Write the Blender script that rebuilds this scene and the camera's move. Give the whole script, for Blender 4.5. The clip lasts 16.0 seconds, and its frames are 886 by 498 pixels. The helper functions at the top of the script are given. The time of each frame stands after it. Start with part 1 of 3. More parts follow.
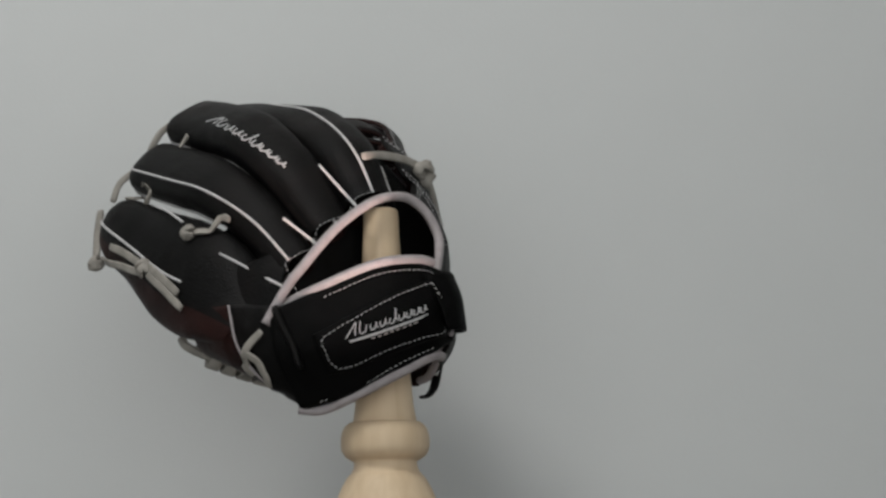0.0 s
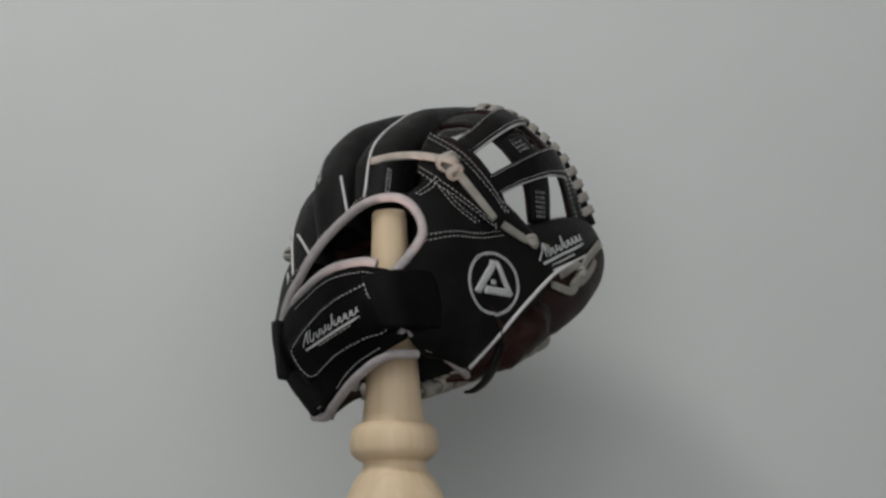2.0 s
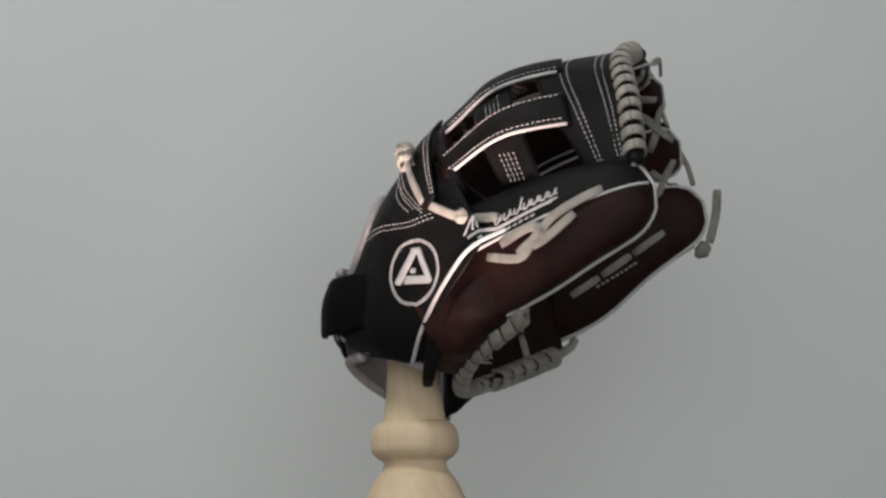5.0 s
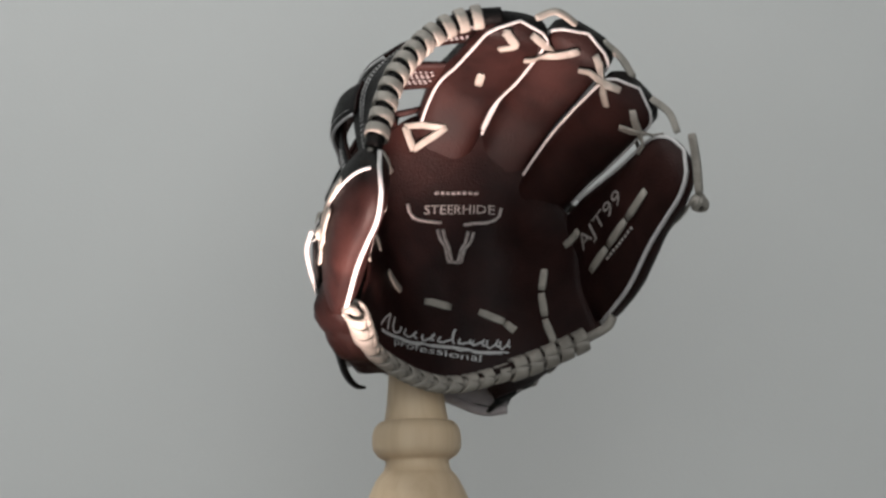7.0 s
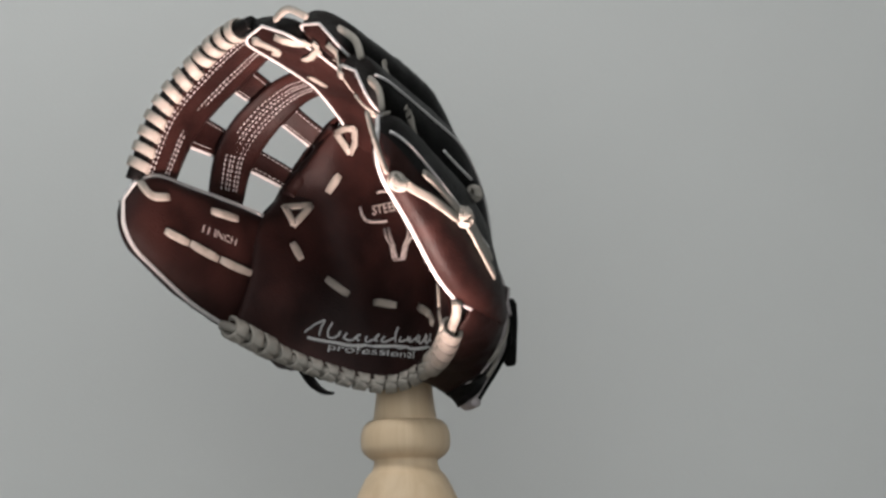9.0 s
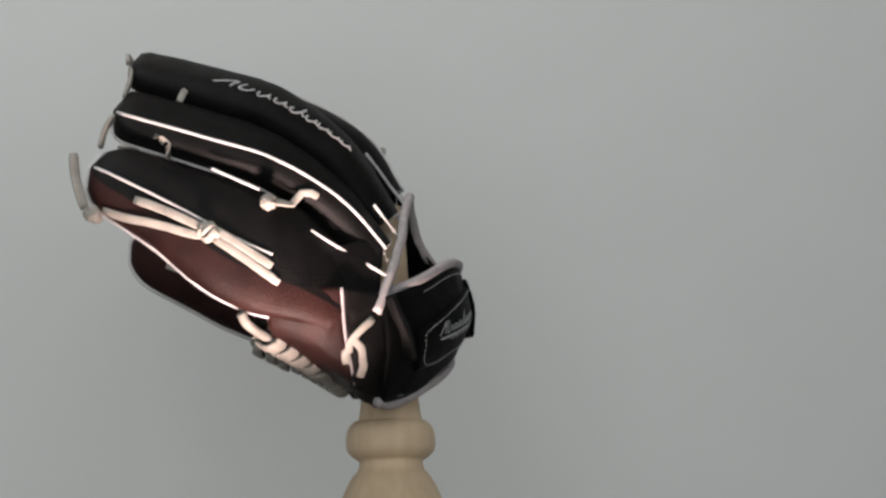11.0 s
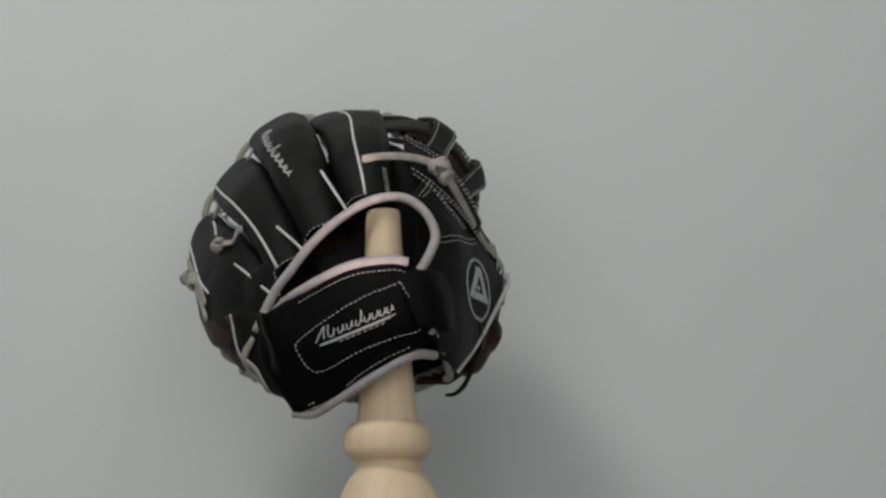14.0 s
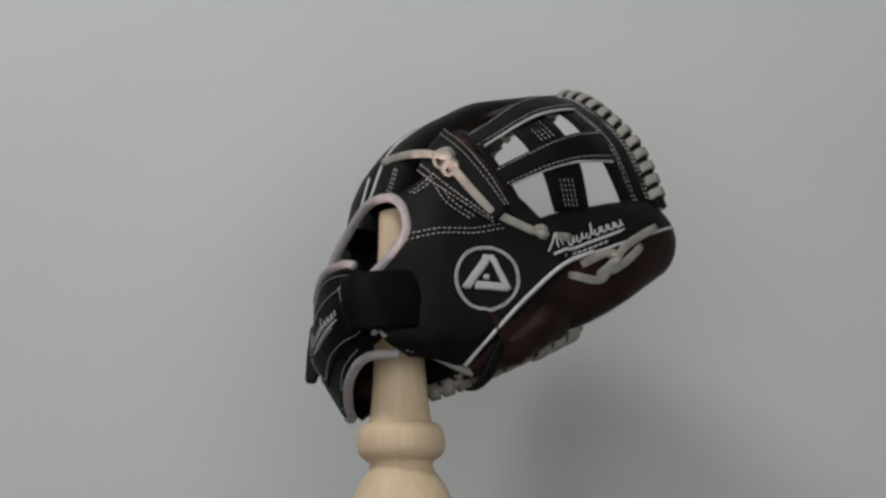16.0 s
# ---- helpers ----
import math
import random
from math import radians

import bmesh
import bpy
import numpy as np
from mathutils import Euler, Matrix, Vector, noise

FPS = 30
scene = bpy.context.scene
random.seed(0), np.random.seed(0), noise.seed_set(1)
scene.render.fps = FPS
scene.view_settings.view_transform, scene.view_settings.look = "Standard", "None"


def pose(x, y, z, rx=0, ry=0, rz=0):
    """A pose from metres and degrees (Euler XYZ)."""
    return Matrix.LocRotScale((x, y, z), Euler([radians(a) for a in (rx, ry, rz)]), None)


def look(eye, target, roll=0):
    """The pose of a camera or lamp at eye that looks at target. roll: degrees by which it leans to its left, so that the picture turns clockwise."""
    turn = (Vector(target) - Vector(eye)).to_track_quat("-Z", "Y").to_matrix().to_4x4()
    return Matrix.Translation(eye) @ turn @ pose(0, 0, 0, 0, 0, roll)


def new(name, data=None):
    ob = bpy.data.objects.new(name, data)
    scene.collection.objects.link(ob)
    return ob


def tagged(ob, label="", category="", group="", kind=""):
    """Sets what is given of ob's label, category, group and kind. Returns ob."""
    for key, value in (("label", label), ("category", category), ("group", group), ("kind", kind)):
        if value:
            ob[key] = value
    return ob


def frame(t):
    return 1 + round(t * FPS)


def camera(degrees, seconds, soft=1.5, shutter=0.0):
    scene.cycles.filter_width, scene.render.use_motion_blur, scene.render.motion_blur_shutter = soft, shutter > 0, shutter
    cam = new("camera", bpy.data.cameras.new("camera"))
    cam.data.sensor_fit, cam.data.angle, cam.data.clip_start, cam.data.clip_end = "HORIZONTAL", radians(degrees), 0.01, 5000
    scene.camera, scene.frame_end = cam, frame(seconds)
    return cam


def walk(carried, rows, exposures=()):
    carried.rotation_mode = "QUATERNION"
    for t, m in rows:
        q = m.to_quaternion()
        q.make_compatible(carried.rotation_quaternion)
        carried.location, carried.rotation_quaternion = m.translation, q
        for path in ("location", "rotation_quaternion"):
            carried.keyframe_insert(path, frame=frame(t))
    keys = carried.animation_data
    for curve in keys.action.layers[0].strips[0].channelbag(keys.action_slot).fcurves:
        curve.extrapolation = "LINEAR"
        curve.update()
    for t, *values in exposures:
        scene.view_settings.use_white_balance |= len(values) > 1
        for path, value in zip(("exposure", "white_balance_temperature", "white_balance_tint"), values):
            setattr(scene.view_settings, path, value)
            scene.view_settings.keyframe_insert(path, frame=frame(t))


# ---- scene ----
# ---- camera: fixed, low, looking slightly up at the glove ----
EYE_Z = 1.0                      # height of the lens above the floor
CAM_DIST = 1.9                   # from the lens to the axis of the turntable
PERIOD = 13.07                   # seconds for one full turn


def camera_pose():
    yaw, pitch, roll = 0.01855, 0.14272, -0.02323
    fwd = Vector((math.sin(yaw) * math.cos(pitch), math.cos(yaw) * math.cos(pitch), math.sin(pitch)))
    right = Vector((math.cos(yaw), -math.sin(yaw), 0))
    up = right.cross(fwd)
    r2 = right * math.cos(roll) + up * math.sin(roll)
    u2 = up * math.cos(roll) - right * math.sin(roll)
    return Matrix.Translation((0, -CAM_DIST, EYE_Z)) @ Matrix((r2, u2, -fwd)).transposed().to_4x4()


cam = camera(20.24, 16.0, soft=2.7)
walk(cam, [(0.0, camera_pose()), (16.0, camera_pose())], exposures=[(0.0, 0.0), (16.0, 0.0)])

# ---- light: room ceiling lamp above and before the stand, added soft fill, dim room round it ----
world = bpy.data.worlds.new("room_air")
scene.world = world
world.use_nodes = True
world.node_tree.nodes["Background"].inputs["Color"].default_value = (0.85, 0.93, 1.0, 1)
world.node_tree.nodes["Background"].inputs["Strength"].default_value = 0.35


def area_lamp(name, eye, target, size, power, colour):
    data = bpy.data.lights.new(name, "AREA")
    data.shape, data.size, data.energy, data.color = "DISK", size, power, colour
    ob = new(name, data)
    ob.matrix_world = look(eye, target)
    return ob


area_lamp("ceiling_lamp", (-0.62, -0.78, 2.62), (0.0, 0.08, 1.25), 0.46, 15.2, (1.0, 1.0, 0.985))
# broad unseen fill added in front to brighten wall and glove evenly
area_lamp("soft_lamp", (0.0, -3.00, 1.75), (0.0, 0.2, 1.3), 3.30, 47.0, (0.975, 1.0, 1.0))

# unseen small warm spot added below the glove, shining steeply up past its front
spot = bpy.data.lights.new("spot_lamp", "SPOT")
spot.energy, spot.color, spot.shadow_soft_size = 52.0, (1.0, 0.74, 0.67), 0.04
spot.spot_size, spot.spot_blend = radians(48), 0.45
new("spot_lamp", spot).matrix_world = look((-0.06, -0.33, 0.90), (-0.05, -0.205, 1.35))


# ---- materials ----
def node_material(name, rough=0.6, spec=0.5):
    m = bpy.data.materials.new(name)
    m.use_nodes = True
    nt = m.node_tree
    b = nt.nodes["Principled BSDF"]
    b.inputs["Roughness"].default_value = rough
    b.inputs["Specular IOR Level"].default_value = spec
    return m, nt, b


def speckled(name, dark, light, rough, scale, bump, bump_scale, spec=0.5, wear=None, wear_scale=30.0):
    """A surface of two tones with grain, slow blotches and fine relief, at real-world size."""
    m, nt, b = node_material(name, rough, spec)
    co = nt.nodes.new("ShaderNodeTexCoord")
    n1 = nt.nodes.new("ShaderNodeTexNoise")
    n1.inputs["Scale"].default_value, n1.inputs["Detail"].default_value = scale, 6
    nt.links.new(co.outputs["Object"], n1.inputs["Vector"])
    ramp = nt.nodes.new("ShaderNodeValToRGB")
    ramp.color_ramp.elements[0].position, ramp.color_ramp.elements[1].position = 0.3, 0.72
    ramp.color_ramp.elements[0].color, ramp.color_ramp.elements[1].color = (*dark, 1), (*light, 1)
    nt.links.new(n1.outputs["Fac"], ramp.inputs["Fac"])
    colour = ramp.outputs["Color"]
    if wear:
        n2 = nt.nodes.new("ShaderNodeTexNoise")
        n2.inputs["Scale"].default_value, n2.inputs["Detail"].default_value = wear_scale, 4
        nt.links.new(co.outputs["Object"], n2.inputs["Vector"])
        r2 = nt.nodes.new("ShaderNodeValToRGB")
        r2.color_ramp.elements[0].position, r2.color_ramp.elements[1].position = 0.5, 0.75
        nt.links.new(n2.outputs["Fac"], r2.inputs["Fac"])
        mix = nt.nodes.new("ShaderNodeMix")
        mix.data_type = "RGBA"
        nt.links.new(r2.outputs["Color"], mix.inputs["Factor"])
        nt.links.new(colour, mix.inputs["A"])
        mix.inputs["B"].default_value = (*wear, 1)
        colour = mix.outputs["Result"]
    nt.links.new(colour, b.inputs["Base Color"])
    v = nt.nodes.new("ShaderNodeTexVoronoi")
    v.inputs["Scale"].default_value = bump_scale
    nt.links.new(co.outputs["Object"], v.inputs["Vector"])
    add = nt.nodes.new("ShaderNodeMath")
    add.operation = "ADD"
    nt.links.new(v.outputs["Distance"], add.inputs[0])
    nt.links.new(n1.outputs["Fac"], add.inputs[1])
    bp = nt.nodes.new("ShaderNodeBump")
    bp.inputs["Strength"].default_value, bp.inputs["Distance"].default_value = bump, 0.001
    nt.links.new(add.outputs["Value"], bp.inputs["Height"])
    nt.links.new(bp.outputs["Normal"], b.inputs["Normal"])
    rr = nt.nodes.new("ShaderNodeMapRange")
    rr.inputs["To Min"].default_value, rr.inputs["To Max"].default_value = max(rough - 0.08, 0.05), min(rough + 0.1, 1)
    nt.links.new(n1.outputs["Fac"], rr.inputs["Value"])
    nt.links.new(rr.outputs["Result"], b.inputs["Roughness"])
    return m


def wood_material():
    """Pale turned pine or beech: rings stretched along the height, faint pores."""
    m, nt, b = node_material("pale_wood", 0.55, 0.4)
    co = nt.nodes.new("ShaderNodeTexCoord")
    mp = nt.nodes.new("ShaderNodeMapping")
    mp.inputs["Scale"].default_value = (60, 60, 4)
    nt.links.new(co.outputs["Object"], mp.inputs["Vector"])
    n1 = nt.nodes.new("ShaderNodeTexNoise")
    n1.inputs["Scale"].default_value, n1.inputs["Detail"].default_value, n1.inputs["Distortion"].default_value = 1.6, 7, 0.6
    nt.links.new(mp.outputs["Vector"], n1.inputs["Vector"])
    ramp = nt.nodes.new("ShaderNodeValToRGB")
    ramp.color_ramp.elements[0].position, ramp.color_ramp.elements[1].position = 0.32, 0.7
    ramp.color_ramp.elements[0].color, ramp.color_ramp.elements[1].color = (0.60, 0.452, 0.295, 1), (0.68, 0.53, 0.362, 1)
    nt.links.new(n1.outputs["Fac"], ramp.inputs["Fac"])
    nt.links.new(ramp.outputs["Color"], b.inputs["Base Color"])
    bp = nt.nodes.new("ShaderNodeBump")
    bp.inputs["Strength"].default_value, bp.inputs["Distance"].default_value = 0.12, 0.0006
    nt.links.new(n1.outputs["Fac"], bp.inputs["Height"])
    nt.links.new(bp.outputs["Normal"], b.inputs["Normal"])
    return m


BLACK = speckled("black_leather", (0.0026, 0.0025, 0.0025), (0.005, 0.0047, 0.0047), 0.5, 60, 0.35, 700, 0.11, (0.008, 0.0062, 0.0058), 14)
BROWN = speckled("brown_leather", (0.0085, 0.0031, 0.0028), (0.0195, 0.0069, 0.0059), 0.50, 45, 0.35, 700, 0.13, (0.033, 0.0124, 0.0106), 16)
# strap parts: darker and duller than the black leather above
STRAP_BLACK = speckled("darker_black_strap_leather", (0.0014, 0.0014, 0.0014), (0.0028, 0.0027, 0.0027), 0.55, 80, 0.3, 900, 0.06)
LACE = speckled("rawhide_lace", (0.235, 0.22, 0.195), (0.335, 0.31, 0.275), 0.5, 90, 0.35, 900, 0.35, (0.20, 0.185, 0.165), 60)
BINDING = speckled("grey_binding", (0.30, 0.268, 0.27), (0.39, 0.355, 0.357), 0.6, 120, 0.4, 900, 0.3)
WELT = speckled("white_piping", (0.44, 0.43, 0.425), (0.56, 0.55, 0.55), 0.45, 150, 0.2, 900, 0.4)
SILVER = speckled("silver_thread", (0.36, 0.36, 0.36), (0.58, 0.58, 0.58), 0.42, 900, 0.5, 1800, 0.6)
FOIL = speckled("dull_foil_print", (0.20, 0.18, 0.17), (0.46, 0.42, 0.40), 0.4, 500, 0.2, 1500, 0.6)
THREAD = speckled("grey_thread", (0.40, 0.39, 0.39), (0.56, 0.55, 0.55), 0.6, 800, 0.3, 1500, 0.3)
PAINT = speckled("grey_wall_paint", (0.545, 0.555, 0.55), (0.575, 0.585, 0.58), 0.9, 3, 0.05, 260, 0.2)
# unseen floor and pedestal, kept dark to cut light bounced up from below
TABLE = speckled("table_laminate", (0.13, 0.125, 0.12), (0.17, 0.165, 0.155), 0.5, 20, 0.05, 300, 0.4)
WOOD = wood_material()


# ---- shaping helpers; the glove is drawn in millimetres: r to the little finger, n out of the palm, z up ----
R_DIR = Vector((-0.885, -0.465, 0.0))
N_DIR = Vector((-0.465, 0.885, 0.0))
BASE_Z = 0.140


def G(p):
    return R_DIR * (p[0] / 1000) + N_DIR * (p[1] / 1000) + Vector((0, 0, p[2] / 1000 - BASE_Z))


def Gd(d):
    return (R_DIR * d[0] + N_DIR * d[1] + Vector((0, 0, d[2]))).normalized()


def part(name, bm, material, parent, label=""):
    me = bpy.data.meshes.new(name)
    bmesh.ops.recalc_face_normals(bm, faces=bm.faces)
    for f in bm.faces:
        f.smooth = True
    bm.to_mesh(me)
    bm.free()
    for m in (material if isinstance(material, tuple) else (material,)):
        me.materials.append(m)
    ob = new(name, me)
    ob.parent = parent
    if label:
        ob["label"] = label
    return ob


def spline(pts, k):
    """k samples along a smooth curve through the control rows (any number of values a row)."""
    p = np.array(pts, float)
    n = len(p)
    out = []
    for i in range(k):
        u = i / (k - 1) * (n - 1)
        j = min(int(u), n - 2)
        f = u - j
        a, b = p[j], p[j + 1]
        pa = p[j - 1] if j > 0 else 2 * a - b
        pb = p[j + 2] if j + 2 < n else 2 * b - a
        out.append(0.5 * (2 * a + (b - pa) * f + (2 * pa - 5 * a + 4 * b - pb) * f * f + (3 * a - pa - 3 * b + pb) * f ** 3))
    return np.array(out)


def even(pts, step):
    """Points every step along a polyline."""
    pts = [Vector(p) for p in pts]
    out, left = [pts[0]], step
    for a, b in zip(pts, pts[1:]):
        d = (b - a).length
        while d > left:
            a = a + (b - a) * (left / d)
            d -= left
            out.append(a)
            left = step
        left -= d
    return out


def rope(pts, rad, sides=8, flat=1.0, side_dir=None, bm=None, taper=False):
    """A round or flattened strip along metre points; flat scales the thickness against the width."""
    bm = bm or bmesh.new()
    pts = [Vector(p) for p in pts]
    rings, last = [], None
    for i, p in enumerate(pts):
        t = (pts[min(i + 1, len(pts) - 1)] - pts[max(i - 1, 0)])
        t = t.normalized() if t.length > 1e-9 else Vector((0, 0, 1))
        ref = side_dir[i] if isinstance(side_dir, list) else side_dir
        if ref is None:
            ref = last or (Vector((0, 0, 1)) if abs(t.z) < 0.9 else Vector((1, 0, 0)))
        u = ref - t * ref.dot(t)
        u = u.normalized() if u.length > 1e-6 else t.orthogonal().normalized()
        v = t.cross(u)
        last = u
        k = rad(i / (len(pts) - 1)) if callable(rad) else rad
        if taper and i in (0, len(pts) - 1):
            k *= 0.8 if flat < 0.6 else 0.55
        box = 0.45 if flat < 0.6 else 1.0      # thongs have squared edges
        ring = []
        for s in range(sides):
            ca, sa = math.cos(2 * math.pi * (s + 0.5) / sides), math.sin(2 * math.pi * (s + 0.5) / sides)
            ring.append(bm.verts.new(p + u * (math.copysign(abs(ca) ** box, ca) * k) + v * (math.copysign(abs(sa) ** box, sa) * k * flat)))
        rings.append(ring)
    for a, b in zip(rings, rings[1:]):
        for s in range(sides):
            bm.faces.new((a[s], a[(s + 1) % sides], b[(s + 1) % sides], b[s]))
    bm.faces.new(rings[0][::-1])
    bm.faces.new(rings[-1])
    return bm


def sheet(net, thick, nu=28, nv=28, back_slot=0, wrinkle=0.6, pillow=0.0, out=None, feather=0):
    """A thick smooth skin over a coarse net of control points (millimetres), rows by columns."""
    rows = [spline(r, nu) for r in net]
    cols = [spline([r[i] for r in rows], nv) for i in range(nu)]
    g = [[G(cols[i][j]) for i in range(nu)] for j in range(nv)]
    flip = 1.0
    if out is not None:
        a, b = g[nv // 2][nu // 2], g[nv // 2][nu // 2 + 1]
        if (b - a).cross(g[nv // 2 + 1][nu // 2] - a).dot(Gd(out)) < 0:
            flip = -1.0
    bm = bmesh.new()
    top, low = [], []
    for j in range(nv):
        top.append([]), low.append([])
        for i in range(nu):
            du = g[j][min(i + 1, nu - 1)] - g[j][max(i - 1, 0)]
            dv = g[min(j + 1, nv - 1)][i] - g[max(j - 1, 0)][i]
            nn = du.cross(dv)
            nn = nn.normalized() * flip if nn.length > 1e-12 else Vector((0, 0, 1))
            w = wrinkle / 1000 * (noise.noise(g[j][i] * 60) + 0.5 * noise.noise(g[j][i] * 160))
            e = min(i, nu - 1 - i, j, nv - 1 - j)
            puff = pillow / 1000 * min(e / 5, 1.0)
            h = thick / 1000 * (0.5 if e else 0.3)
            if feather:
                h = thick / 1000 * (0.04 + 0.46 * min(e / feather, 1.0))
            top[-1].append(bm.verts.new(g[j][i] + nn * (h + w + puff)))
            low[-1].append(bm.verts.new(g[j][i] - nn * (h - w)))
    for j in range(nv - 1):
        for i in range(nu - 1):
            bm.faces.new((top[j][i], top[j][i + 1], top[j + 1][i + 1], top[j + 1][i]))
            f = bm.faces.new((low[j][i], low[j + 1][i], low[j + 1][i + 1], low[j][i + 1]))
            f.material_index = back_slot
    for j in range(nv - 1):
        for i in (0, nu - 1):
            bm.faces.new((top[j][i], top[j + 1][i], low[j + 1][i], low[j][i]))
    for i in range(nu - 1):
        for j in (0, nv - 1):
            bm.faces.new((top[j][i], low[j][i], low[j][i + 1], top[j][i + 1]))
    return bm


class Stall:
    """A padded finger stall: a flattened tube along a curve. Rows: r, n, z, half width, half thickness. side: the way to the
    little finger across it."""

    def __init__(self, rows, side, k=44, tip=0.10, power=0.8, front=0.6):
        self.rows, self.k, self.tip, self.power, self.front = spline(rows, k), k, tip, power, front
        s = spline(side, k)
        self.frames = []
        for i, row in enumerate(self.rows):
            c = G(row)
            t = (G(self.rows[min(i + 1, k - 1)]) - G(self.rows[max(i - 1, 0)])).normalized()
            u = Gd(s[i])
            u = (u - t * u.dot(t)).normalized()
            w = t.cross(u)
            self.frames.append((c, t, u, w))
        # w points to the back of the finger
        if self.frames[k // 2][3].dot(Gd((0, -1, 0.6))) < 0:
            self.frames = [(c, t, u, -w) for c, t, u, w in self.frames]

    def at(self, q, ang, grow=0.0):
        """q 0..1 along, ang in degrees: 0 at the little-finger side, 90 at the back, -90 at the palm."""
        x = q * (self.k - 1)
        i = min(int(x), self.k - 2)
        f = x - i
        c, t, u, w = self.frames[i]
        c2, t2, u2, w2 = self.frames[i + 1]
        row = self.rows[i] * (1 - f) + self.rows[i + 1] * f
        c, u, w = c.lerp(c2, f), u.lerp(u2, f), w.lerp(w2, f)
        cap = 1.0
        if q > 1 - self.tip:
            e = (q - 1 + self.tip) / self.tip
            cap = max(1 - e ** 2.4, 0.0) ** 0.5
        a, b = row[3] / 1000 * cap + grow, row[4] / 1000 * cap + grow
        ca, sa = math.cos(radians(ang)), math.sin(radians(ang))
        p = self.front if ang < 0 or ang > 180 else self.power
        return c + u * (a * math.copysign(abs(ca) ** p, ca)) + w * (b * math.copysign(abs(sa) ** p, sa))

    def half(self, a0, a1, n=16, wrinkle=0.7, q0=0.0):
        bm = bmesh.new()
        rows = []
        for i in range(self.k):
            q = q0 + (1 - q0) * i / (self.k - 1)
            ring = []
            for j in range(n + 1):
                p = self.at(min(q, 1.0), a0 + (a1 - a0) * j / n)
                w = wrinkle / 1000 * (noise.noise(p * 45) + 0.6 * noise.noise(p * 120))
                ring.append(bm.verts.new(p + (p - self.frames[min(i, self.k - 5)][0]).normalized() * w))
            rows.append(ring)
        for a, b in zip(rows, rows[1:]):
            for j in range(n):
                bm.faces.new((a[j], a[j + 1], b[j + 1], b[j]))
        bmesh.ops.remove_doubles(bm, verts=bm.verts, dist=1e-5)
        return bm

    def cap(self, q):
        bm = bmesh.new()
        bm.faces.new([bm.verts.new(self.at(q, -170 + 360 * j / 40)) for j in range(40)])
        return bm

    def seam(self, ang, q0, q1, rad, k=40, grow=0.0004):
        f = ang if callable(ang) else (lambda q: ang)
        return rope([self.at(q0 + (q1 - q0) * i / (k - 1), f(q0 + (q1 - q0) * i / (k - 1)), grow) for i in range(k)], rad, 8)


# ---- the room ----
def slab(name, lo, hi, material, label, category=""):
    bm = bmesh.new()
    bmesh.ops.create_cube(bm, size=1)
    for v in bm.verts:
        v.co = Vector([lo[i] + (v.co[i] + 0.5) * (hi[i] - lo[i]) for i in range(3)])
    me = bpy.data.meshes.new(name)
    bm.to_mesh(me)
    bm.free()
    me.materials.append(material)
    return tagged(new(name, me), label, category or name.split("_")[0], kind="structure")


WALL_Y = 0.36
slab("wall_back", (-2.6, WALL_Y, 0), (2.6, WALL_Y + 0.1, 2.7), PAINT, "plain matt grey painted wall behind the stand", "wall")
slab("wall_front", (-2.6, -3.7, 0), (2.6, -3.6, 2.7), PAINT, "plain grey painted wall behind the camera", "wall")
slab("wall_west", (-2.7, -3.7, 0), (-2.6, WALL_Y + 0.1, 2.7), PAINT, "plain grey painted side wall", "wall")
slab("wall_east", (2.6, -3.7, 0), (2.7, WALL_Y + 0.1, 2.7), PAINT, "plain grey painted side wall", "wall")
slab("floor", (-2.7, -3.7, -0.1), (2.7, WALL_Y + 0.1, 0), TABLE, "plain grey floor of the room", "floor")
slab("ceiling", (-2.7, -3.7, 2.7), (2.7, WALL_Y + 0.1, 2.8), PAINT, "plain painted ceiling", "ceiling")

TABLE_TOP = EYE_Z - 0.12
slab("pedestal", (-0.3, -0.3, 0), (0.3, 0.3, TABLE_TOP), TABLE, "plain dark grey pedestal under the wooden stand", "pedestal")


# ---- the turned wooden stand ----
def lathe(profile, k, sides=64):
    bm = bmesh.new()
    rings = []
    for rad, z in spline(profile, k):
        rings.append([bm.verts.new((rad / 1000 * math.cos(2 * math.pi * s / sides), rad / 1000 * math.sin(2 * math.pi * s / sides), z / 1000))
                      for s in range(sides)])
    for a, b in zip(rings, rings[1:]):
        for s in range(sides):
            bm.faces.new((a[s], a[(s + 1) % sides], b[(s + 1) % sides], b[s]))
    bm.faces.new(rings[0][::-1]), bm.faces.new(rings[-1])
    return bm


STAND_BASE = TABLE_TOP
POST = R_DIR * 0.0102 + N_DIR * 0.0072      # the post stands a little off the turning axis
stand = tagged(new("wooden_stand"), "pale turned wooden post with a rounded collar, carrying the glove", "stand")
stand.location = (0, 0, STAND_BASE)
zs = lambda z: z + (EYE_Z - STAND_BASE) * 1000


def stand_part(name, prof, k, label=""):
    ob = part(name, lathe([(r, zs(z)) for r, z in prof], k), WOOD, stand, label)
    ob.location = POST
    return ob


